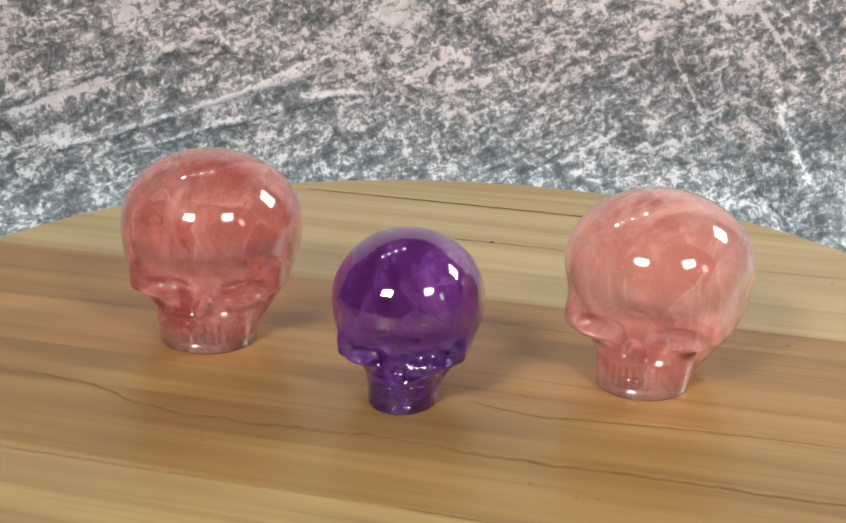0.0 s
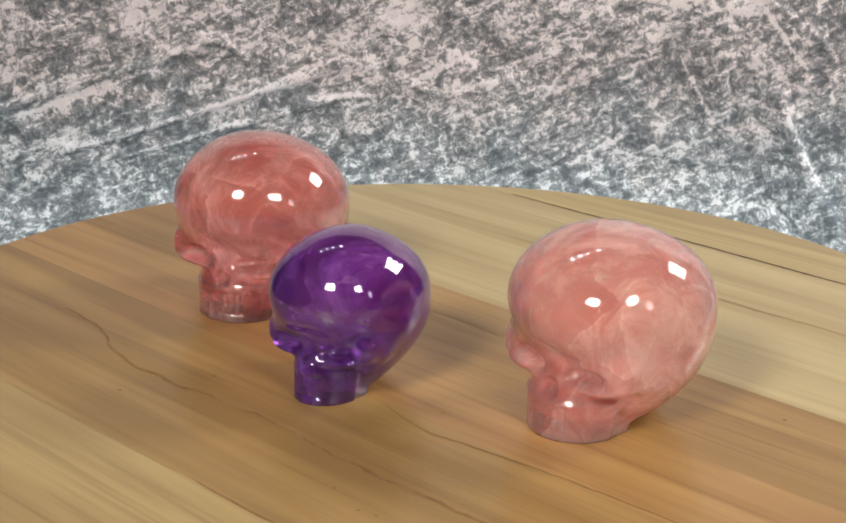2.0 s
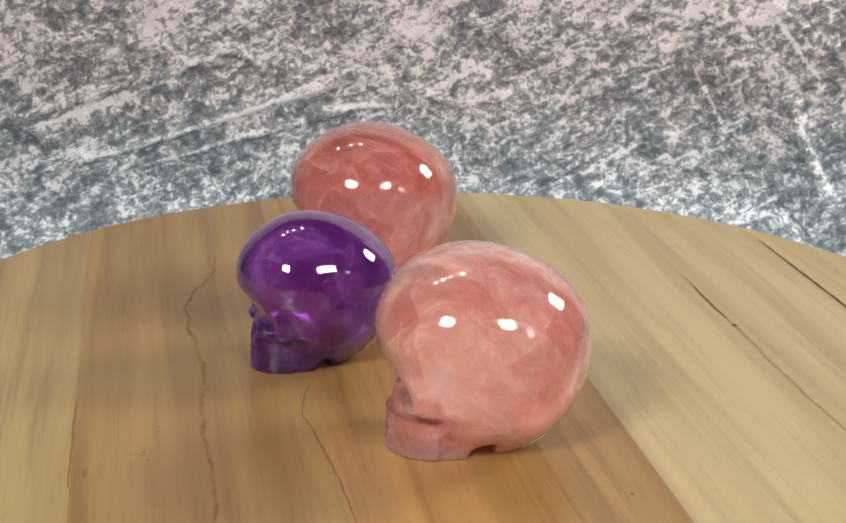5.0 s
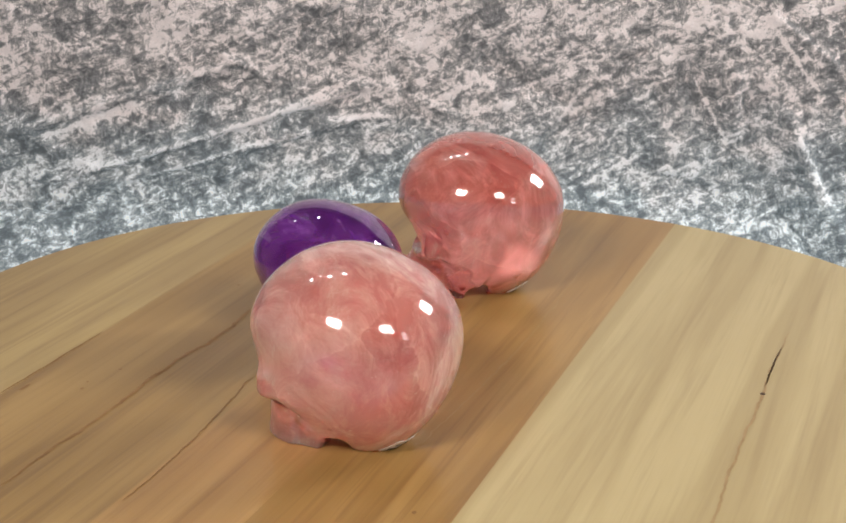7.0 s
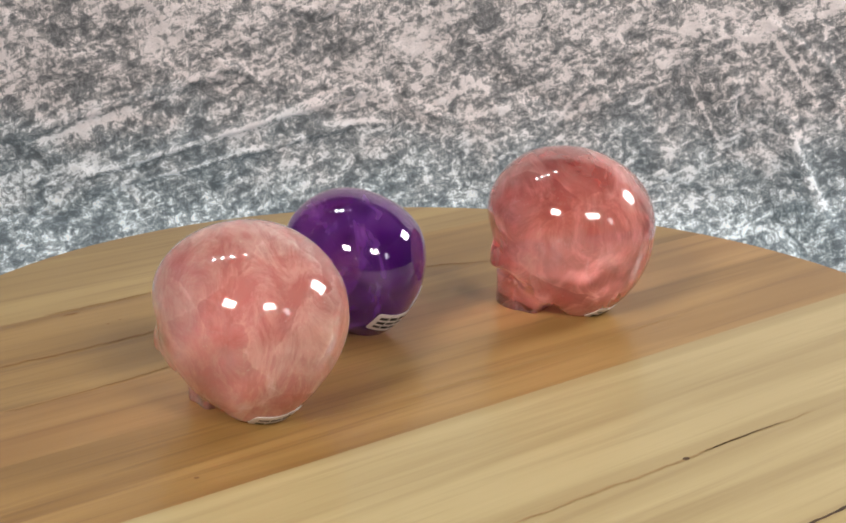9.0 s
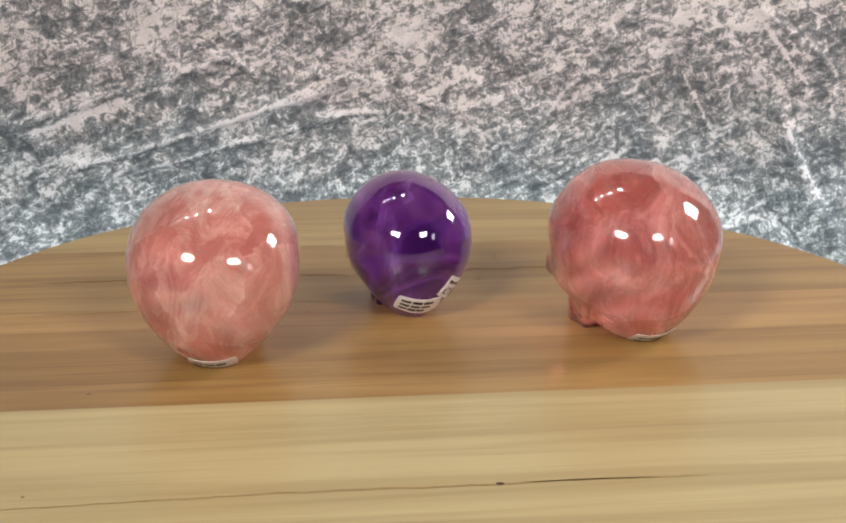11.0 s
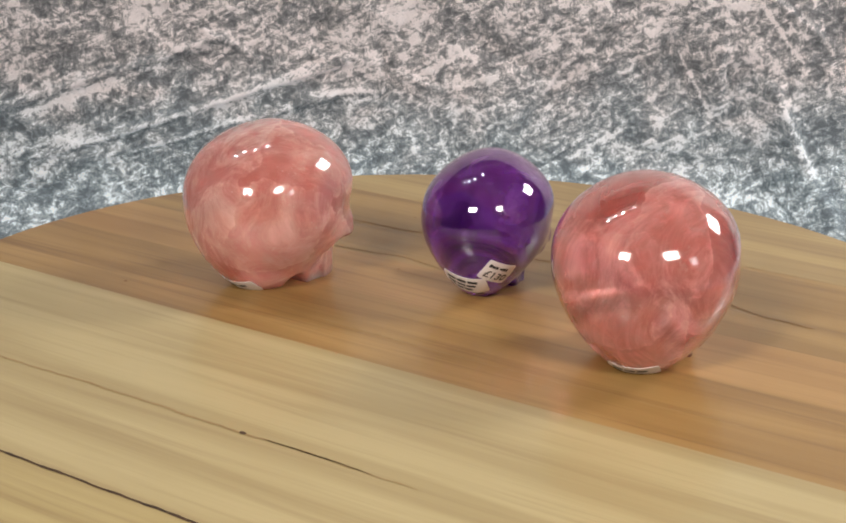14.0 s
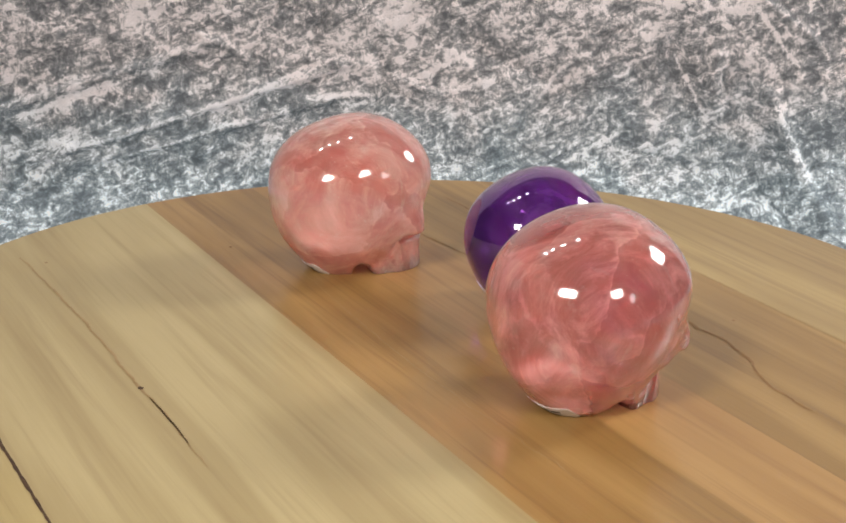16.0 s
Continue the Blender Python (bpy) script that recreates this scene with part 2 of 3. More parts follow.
ROSE = crystal("rose_quartz", (0.72, 0.180, 0.178), (0.88, 0.330, 0.310), (0.96, 0.60, 0.56), 0.2, 0.82, 0.7, (0.009, 0.004, 0.004),
               (((1, 0.25, 0.12), -0.009, 0.020, 0.75), ((-1, 0.1, 0.25), -0.010, 0.016, 0.5), ((0.25, 0.6, 0.9), 0.026, 0.035, 0.6),
                ((-0.9, 0.4, 0.5), 0.030, 0.03, 0.6), ((0.5, 0.8, -0.3), 0.006, 0.025, 0.55)), 0.10)
ROSE_PALE = crystal("pale_rose_quartz", (0.76, 0.245, 0.225), (0.92, 0.435, 0.385), (0.98, 0.72, 0.65), 1.4, 0.70, 0.7, (0.009, 0.004, 0.004),
                    (((0.7, 0.6, 0.5), 0.022, 0.04, 0.7), ((-0.5, 0.9, 0.4), 0.022, 0.03, 0.7), ((0.2, -0.4, 0.9), 0.036, 0.03, 0.6),
                     ((1, -0.2, -0.4), 0.004, 0.03, 0.6), ((-0.6, 0.7, -0.5), -0.002, 0.03, 0.7)), 0.10,
                    (((0.0205, 0.002, 0.0110), 0.0012), ((0.0150, -0.0105, 0.0085), 0.0022)))
AMETHYST = crystal("amethyst", (0.075, 0.005, 0.18), (0.235, 0.038, 0.41), (0.46, 0.21, 0.63), 2.3, 0.82, 0.5, (0.004, 0.002, 0.005),
                   (((0.8, -0.2, 0.6), 0.030, 0.012, 0.45), ((0.3, 0.9, -0.2), 0.004, 0.016, 0.35), ((-0.7, 0.5, 0.7), 0.034, 0.012, 0.4), ((0.1, -0.8, -0.7), -0.004, 0.014, 0.5)), 0.06,
                   ink=(((0.006, 0.010, 0.046), 0.004), ((-0.008, -0.004, 0.046), 0.003), ((0.016, 0.012, 0.038), 0.004)))

n = Nodes("paper_label")
n.set(Base_Color=n.ramp(n.noise(n.coords(), 300, 3), [(0.3, (0.74, 0.70, 0.70)), (0.7, (0.82, 0.78, 0.77))]), Roughness=0.6)
PAPER = n.mat
n = Nodes("black_ink")
n.set(Base_Color=(0.02, 0.02, 0.025), Roughness=0.6)
INK = n.mat

# crushed velvet: the pile lies this way and that, in pale and dark flakes
n = Nodes("crushed_velvet")
flow = n.coords((1.0, 1.0, 1.15), 0.0)
swing = n.tree.nodes.new("ShaderNodeMapping")
swing.inputs["Rotation"].default_value = (0, radians(24), 0)
n.link(n.tree.nodes["Texture Coordinate"].outputs["Object"], swing.inputs["Vector"])
tilt = n.tree.nodes.new("ShaderNodeMapping")
tilt.inputs["Scale"].default_value = (0.42, 1.0, 1.9)
n.link(swing.outputs["Vector"], tilt.inputs["Vector"])
big = n.noise(flow, 20.0, 3.0, 0.55, 0.8)
patch = n.noise(flow, 70.0, 8.0, 0.74, 1.1)
streak = n.noise(tilt.outputs["Vector"], 70.0, 6.0, 0.7, 1.0)
fleck = n.noise(flow, 180.0, 5.0, 0.70, 0.8)
fuzz = n.noise(flow, 900.0, 2.0, 0.6)
amount = n.math("ADD", n.math("ADD", n.math("MULTIPLY", big, 0.28), n.math("MULTIPLY", streak, 0.44)),
                n.math("ADD", n.math("MULTIPLY", patch, 0.62), n.math("MULTIPLY", fleck, 0.66)))
place = n.tree.nodes.new("ShaderNodeSeparateXYZ")
n.link(n.tree.nodes["Texture Coordinate"].outputs["Object"], place.inputs[0])


def crush_mark(x0, z0, x1, z1, wide):
    """A worn line where the cloth was folded: 1 on it, 0 away from it."""
    long = math.hypot(x1 - x0, z1 - z0)
    ux, uz = (x1 - x0) / long, (z1 - z0) / long
    along = n.math("ADD", n.math("MULTIPLY", place.outputs["X"], ux / long), n.math("MULTIPLY", place.outputs["Z"], uz / long))
    along = n.math("SUBTRACT", along, (x0 * ux + z0 * uz) / long)
    side = n.math("SUBTRACT", n.math("MULTIPLY", place.outputs["Z"], ux), n.math("MULTIPLY", place.outputs["X"], uz))
    side = n.math("SUBTRACT", side, z0 * ux - x0 * uz)
    side = n.math("ADD", side, n.math("MULTIPLY", n.math("SUBTRACT", patch, 0.5), 0.010))
    side = n.math("DIVIDE", n.math("ABSOLUTE", side), wide)
    near = n.ramp(side, [(0.0, (1, 1, 1)), (1.0, (0, 0, 0))])
    ends = n.ramp(along, [(0.0, (0, 0, 0)), (0.15, (1, 1, 1)), (0.85, (1, 1, 1)), (1.0, (0, 0, 0))])
    return n.math("MULTIPLY", near, ends)


for mark in ((-0.245, -0.060, -0.060, -0.004, 0.0030), (-0.165, -0.040, -0.070, 0.001, 0.0022), (-0.215, -0.066, -0.120, -0.036, 0.0022), (-0.085, -0.022, -0.045, -0.020, 0.0026),
             (-0.275, -0.040, -0.200, -0.012, 0.0026), (0.215, -0.020, 0.245, -0.075, 0.0030), (0.200, 0.040, 0.235, -0.005, 0.0020), (0.150, 0.010, 0.178, -0.040, 0.0020), (-0.02, -0.012, 0.03, 0.012, 0.0024)):
    amount = n.math("ADD", amount, n.math("MULTIPLY", crush_mark(*mark), 0.13))
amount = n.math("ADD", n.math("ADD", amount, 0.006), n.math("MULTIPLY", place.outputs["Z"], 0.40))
pile = n.noise(n.coords((3.2, 1.0, 0.7)), 330.0, 3.0, 0.6)
amount = n.math("ADD", amount, n.math("MULTIPLY", n.math("SUBTRACT", pile, 0.5), 0.16))
face = n.ramp(amount, [(0.86, (0.118, 0.124, 0.134)), (0.955, (0.250, 0.257, 0.268)), (0.99, (0.36, 0.355, 0.355)), (1.0, (0.42, 0.41, 0.41))])
face = n.mix(n.grey(n.math("SUBTRACT", amount, 0.15), 0.861, 0.932), face, (0.92, 0.87, 0.87))
face = n.mix(n.math("MULTIPLY", n.grey(fuzz, 0.35, 0.7), 0.15), face, (0.16, 0.18, 0.185))
# Cool light low on the cloth and warmer light above, mixed into its colour.
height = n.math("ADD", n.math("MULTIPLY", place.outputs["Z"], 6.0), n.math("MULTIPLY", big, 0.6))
light_tint = n.ramp(n.math("ADD", height, 0.35), [(0.15, (1.16, 1.33, 1.41)), (0.62, (1.06, 0.99, 0.98))])
face = n.mix(1.0, face, light_tint, "MULTIPLY")
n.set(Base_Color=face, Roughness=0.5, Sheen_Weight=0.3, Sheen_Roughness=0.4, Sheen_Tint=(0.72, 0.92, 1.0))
n.bump(n.math("ADD", n.math("ADD", patch, streak), n.math("MULTIPLY", fleck, 0.6)), 0.55, 0.004)
VELVET = n.mat

n = Nodes("painted_plaster")
n.set(Base_Color=n.ramp(n.noise(n.coords(), 5, 4), [(0.3, (0.22, 0.22, 0.22)), (0.7, (0.27, 0.27, 0.265))]), Roughness=0.85)
n.bump(n.noise(n.coords(), 90, 3), 0.1, 0.002)
PLASTER = n.mat


# ---- mesh helpers ----
def mesh_object(name, verts, faces, material, parent=None, smooth=False):
    me = bpy.data.meshes.new(name)
    me.from_pydata([tuple(map(float, v)) for v in verts], [], faces)
    me.materials.append(material)
    if smooth:
        me.polygons.foreach_set("use_smooth", [True] * len(me.polygons))
    me.update()
    ob = new(name, me)
    ob.parent = parent
    return ob


def box(name, lo, hi, material, parent=None):
    (a, b, c), (d, e, f) = lo, hi
    v = [(a, b, c), (d, b, c), (d, e, c), (a, e, c), (a, b, f), (d, b, f), (d, e, f), (a, e, f)]
    q = [(0, 3, 2, 1), (4, 5, 6, 7), (0, 1, 5, 4), (1, 2, 6, 5), (2, 3, 7, 6), (3, 0, 4, 7)]
    return mesh_object(name, v, q, material, parent)


# ---- the room round it ----
FLOOR_Z = -0.115   # the draped table under the board
for name, lo, hi in (("wall_north", (-2.0, 1.2, -0.9), (2.0, 1.3, 1.75)), ("wall_south", (-2.0, -2.3, -0.9), (2.0, -2.2, 1.75)),
                     ("wall_west", (-2.1, -2.3, -0.9), (-2.0, 1.3, 1.75)), ("wall_east", (2.0, -2.3, -0.9), (2.1, 1.3, 1.75)),
                     ("ceiling", (-2.1, -2.3, 1.75), (2.1, 1.3, 1.85)), ("floor", (-2.1, -2.3, -1.0), (2.1, 1.3, -0.9))):
    tagged(box(name, lo, hi, PLASTER), "plain painted plaster room surface", "wall", kind="structure")
tagged(box("table", (-0.75, -0.45, -0.9), (0.75, 0.62, FLOOR_Z - 0.012), PLASTER), "plain table under the velvet cloth", "table", kind="structure")


# ---- velvet cloth ----
def velvet_cloth():
    run, bend, lean = 0.40, 0.065, radians(84)
    flat = run + 0.42
    rng = random.Random(11)
    # creases: x and s of both ends, height, width
    creases = [(-0.262, 0.905, -0.062, 0.970, 0.0050, 0.0030), (-0.235, 0.902, -0.070, 0.948, 0.0042, 0.0026), (-0.290, 0.935, -0.140, 0.985, 0.0042, 0.003),
               (-0.09, 0.948, -0.045, 0.952, 0.0028, 0.003), (0.150, 0.985, 0.182, 0.925, -0.0075, 0.007), (0.178, 0.985, 0.176, 0.93, 0.004, 0.005),
               (0.190, 0.965, 0.232, 0.875, -0.0085, 0.008), (0.212, 0.955, 0.252, 0.87, 0.0060, 0.006), (0.20, 1.02, 0.24, 0.99, 0.003, 0.003), (0.02, 0.99, 0.09, 0.955, -0.004, 0.006)]
    for _ in range(46):
        x, s, a, l = rng.uniform(-0.34, 0.34), rng.uniform(0.88, 1.06), rng.gauss(0.35, 0.6), rng.uniform(0.012, 0.05)
        creases.append((x, s, x + l * math.cos(a), s + l * math.sin(a), rng.choice((-1, 1)) * rng.uniform(0.0012, 0.0036), rng.uniform(0.0016, 0.0032)))
    xs = [-0.62, -0.56, -0.50, -0.45, -0.41] + [-0.38 + 0.76 * i / 470 for i in range(471)] + [0.41, 0.45, 0.50, 0.56, 0.62]
    ss = [0.80 * i / 24 for i in range(24)] + [0.80 + 0.29 * i / 190 for i in range(191)] + [1.09 + 0.46 * i / 24 for i in range(1, 25)]
    X, S = np.meshgrid(np.array(xs), np.array(ss))
    up = np.clip((S - flat + 0.06) / 0.10, 0, 1)
    W = np.zeros_like(X)
    for x0, s0, x1, s1, deep, width in creases:
        dx, ds = x1 - x0, s1 - s0
        k = np.clip(((X - x0) * dx + (S - s0) * ds) / (dx * dx + ds * ds), 0, 1)
        gap = (X - x0 - k * dx) ** 2 + (S - s0 - k * ds) ** 2
        W += deep * np.exp(-gap / width ** 2)
    verts, (nj, ni) = [], X.shape
    for j in range(nj):
        s = ss[j]
        if s < flat:
            y, z, ny, nz = s - 0.42, FLOOR_Z, 0, 1
        elif s < flat + bend * lean:
            a = (s - flat) / bend
            y, z, ny, nz = run + bend * math.sin(a), FLOOR_Z + bend * (1 - math.cos(a)), -math.sin(a), math.cos(a)
        else:
            r = s - flat - bend * lean
            y, z = run + bend * math.sin(lean) + r * math.cos(lean), FLOOR_Z + bend * (1 - math.cos(lean)) + r * math.sin(lean)
            ny, nz = -math.sin(lean), math.cos(lean)
        for i in range(ni):
            x = xs[i]
            w = W[j, i] + 0.007 * noise.noise(Vector((x * 7, s * 6, 3.1))) + 0.0028 * noise.noise(Vector((x * 34, s * 34, 7.7)))
            w += 0.0013 * noise.noise(Vector((x * 110, s * 120, 1.7)))
            verts.append((x, y + ny * w * up[j, i], z + nz * w * up[j, i]))
    faces = [(j * ni + i, j * ni + i + 1, (j + 1) * ni + i + 1, (j + 1) * ni + i) for j in range(nj - 1) for i in range(ni - 1)]
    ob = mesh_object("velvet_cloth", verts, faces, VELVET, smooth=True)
    return tagged(ob, "silver grey crushed velvet cloth draped as a backdrop", "cloth")


velvet_cloth()


# ---- the turning board ----
RADIUS, THICK = 0.1971, 0.030
ALONG, ACROSS = Vector((math.cos(-GRAIN), math.sin(-GRAIN))), Vector((math.sin(GRAIN), math.cos(GRAIN)))
board = new("turntable_board")
tagged(board, "round glued pale and brown wooden turntable board", "turntable")


def plank(lo, hi, material, label):
    """One glued strip of the disc between two lines across it."""
    outline = []
    a, b = math.sqrt(max(0, RADIUS ** 2 - lo ** 2)), math.sqrt(max(0, RADIUS ** 2 - hi ** 2))
    t0, t1 = math.atan2(lo, a), math.atan2(hi, b)
    t2, t3 = math.atan2(hi, -b) % (2 * math.pi), math.atan2(lo, -a) % (2 * math.pi)
    for k in range(41):
        outline.append(t0 + (t1 - t0) * k / 40)
    for k in range(41):
        outline.append(t2 + (t3 - t2) * k / 40)
    rings = []
    for inset, z in ((0.003, -THICK), (0.0, -THICK + 0.003), (0.0, -0.0025), (0.0008, -0.0008), (0.0026, 0.0)):
        ring = []
        for t in outline:
            r = RADIUS - inset
            v = max(lo, min(hi, RADIUS * math.sin(t)))
            v = max(-r, min(r, v))
            u = math.copysign(math.sqrt(max(0.0, r * r - v * v)), math.cos(t))
            p = ALONG * u + ACROSS * v
            ring.append((p.x, p.y, z))
        rings.append(ring)
    n = len(outline)
    verts = [p for ring in rings for p in ring]
    faces = [(k * n + i, k * n + (i + 1) % n, (k + 1) * n + (i + 1) % n, (k + 1) * n + i) for k in range(len(rings) - 1) for i in range(n)]
    faces += [tuple(range(n - 1, -1, -1)), tuple((len(rings) - 1) * n + i for i in range(n))]
    return tagged(mesh_object("plank", verts, faces, material, board), label)


for lo, hi, mat, label in ((-0.1971, -0.1212, WOOD_SAND, "sandy yellow plank"), (-0.1212, -0.048, WOOD_BROWN, "brown heartwood plank"),
                           (-0.048, -0.010, WOOD_AMBER, "amber brown plank"), (-0.010, 0.0412, WOOD_TAN, "tan streaked plank"),
                           (0.0412, 0.1545, WOOD_CREAM, "cream plank with brown streaks"), (0.1545, 0.1971, WOOD_PALE, "pale yellow plank")):
    plank(lo, hi, mat, label)


def vein(name, points, width, material, wobble=0.0006, seed=0):
    """A dark line of grain or a crack that lies in the board's face: points are (along, across)."""
    rng = random.Random(seed)
    ends = [points[0]] + list(points) + [points[-1]]
    path = []
    for p0, p1, p2, p3 in zip(ends, ends[1:], ends[2:], ends[3:]):
        steps = max(2, int(math.hypot(p2[0] - p1[0], p2[1] - p1[1]) / 0.0015))
        for k in range(steps):
            t = k / steps
            q = [0.5 * (2 * b + (c - a) * t + (2 * a - 5 * b + 4 * c - d) * t * t + (3 * b - a - 3 * c + d) * t ** 3) for a, b, c, d in zip(p0, p1, p2, p3)]
            path.append((q[0], q[1] + wobble * (noise.noise(Vector((q[0] * 90, seed, 0))) + 0.5 * noise.noise(Vector((q[0] * 300, seed, 3))))))
    path.append(points[-1])
    verts, faces = [], []
    for k, (u, v) in enumerate(path):
        w = width * (0.25 + 0.75 * math.sin(math.pi * (k + 0.5) / len(path)) ** 0.6) * (0.55 + 0.6 * abs(noise.noise(Vector((k * 0.13, seed, 9))))) * rng.uniform(0.85, 1.1)
        for s in (-w, w):
            p = ALONG * u + ACROSS * (v + s)
            verts.append((p.x, p.y, 0.00012))
        if k:
            faces.append((2 * k - 2, 2 * k, 2 * k + 1, 2 * k - 1))
    return tagged(mesh_object(name, verts, faces, material, board), kind="stuff")


vein("crack", [(-0.10, 0.1545), (-0.02, 0.1548), (0.09, 0.1543)], 0.0008, CRACK, 0.0004, 1)
vein("grain_line", [(-0.065, 0.1072), (-0.02, 0.106), (0.0, 0.1066), (0.06, 0.106), (0.14, 0.1085)], 0.0007, SOFT_LINE, 0.0010, 2)
vein("crack", [(-0.048, 0.1066), (-0.030, 0.1061), (-0.012, 0.1062)], 0.0005, CRACK, 0.0003, 12)
vein("grain_line", [(-0.110, -0.0725), (-0.085, -0.0740), (-0.066, -0.0825), (-0.040, -0.0850), (0.008, -0.0815), (0.026, -0.0815), (0.040, -0.0838), (0.085, -0.0825), (0.145, -0.083)], 0.0011, GRAIN_LINE, 0.0016, 3)
vein("grain_line", [(0.025, -0.0484), (0.048, -0.0530), (0.075, -0.0500), (0.11, -0.047), (0.14, -0.0465)], 0.0005, GRAIN_LINE, 0.0009, 4)
vein("grain_line", [(0.028, -0.1213), (0.09, -0.1217)], 0.0005, GRAIN_LINE, 0.0003, 6)
vein("grain_line", [(-0.14, -0.1213), (-0.05, -0.1215), (0.02, -0.1213)], 0.0004, SOFT_LINE, 0.0003, 7)
vein("grain_line", [(-0.12, 0.018), (-0.02, 0.021), (0.08, 0.016)], 0.0004, SOFT_LINE, 0.0012, 10)

for x, y, r, long in ((-0.0449, -0.0626, 0.0007, 1.3), (0.0256, 0.1034, 0.0009, 1.4), (0.0278, -0.1087, 0.00055, 1.0), (0.0454, -0.1167, 0.0006, 1.2),
                      (0.0398, -0.1165, 0.0005, 1.0), (0.0463, -0.1352, 0.0006, 5.0), (-0.0634, -0.0861, 0.0006, 1.2), (0.0302, -0.0506, 0.0007, 1.0),
                      (0.1209, -0.0032, 0.0007, 1.2), (0.152, 0.062, 0.0006, 1.0), (0.0312, -0.0912, 0.0005, 1.0)):
    ring = []
    for k in range(12):
        a = k * math.pi / 6
        w = 1 + 0.25 * noise.noise(Vector((x * 900, y * 900, k * 1.7)))
        p = ALONG * (r * long * math.cos(a) * w) + ACROSS * (r * math.sin(a) * w)
        ring.append((x + p.x, y + p.y, 0.00016))
    mesh_object("knot", ring, [tuple(range(12))], CRACK if r > 0.0008 else GRAIN_LINE, board)

mesh_object("base", [(0.11 * math.cos(k * math.pi / 24), 0.11 * math.sin(k * math.pi / 24), z) for z in (FLOOR_Z, -THICK) for k in range(48)],
                    [(k, (k + 1) % 48, 48 + (k + 1) % 48, 48 + k) for k in range(48)] + [tuple(range(47, -1, -1)), tuple(range(48, 96))], WOOD_PALE, board)


# ---- carved skulls ----
def ball(p, c, r):
    q = (p - np.array(c)) / np.array(r)
    k = np.sqrt((q * q).sum(-1))
    g = np.sqrt(((q / np.array(r)) ** 2).sum(-1)) + 1e-9
    return k * (k - 1) / g


def block(p, c, half, r):
    q = np.abs(p - np.array(c)) - np.array(half) + r
    return np.sqrt((np.maximum(q, 0) ** 2).sum(-1)) + np.minimum(q.max(-1), 0) - r


def join(a, b, k):
    h = np.clip(0.5 + 0.5 * (b - a) / k, 0, 1)
    return b + (a - b) * h - k * h * (1 - h)


def cut(a, b, k):
    return -join(-a, b, k)


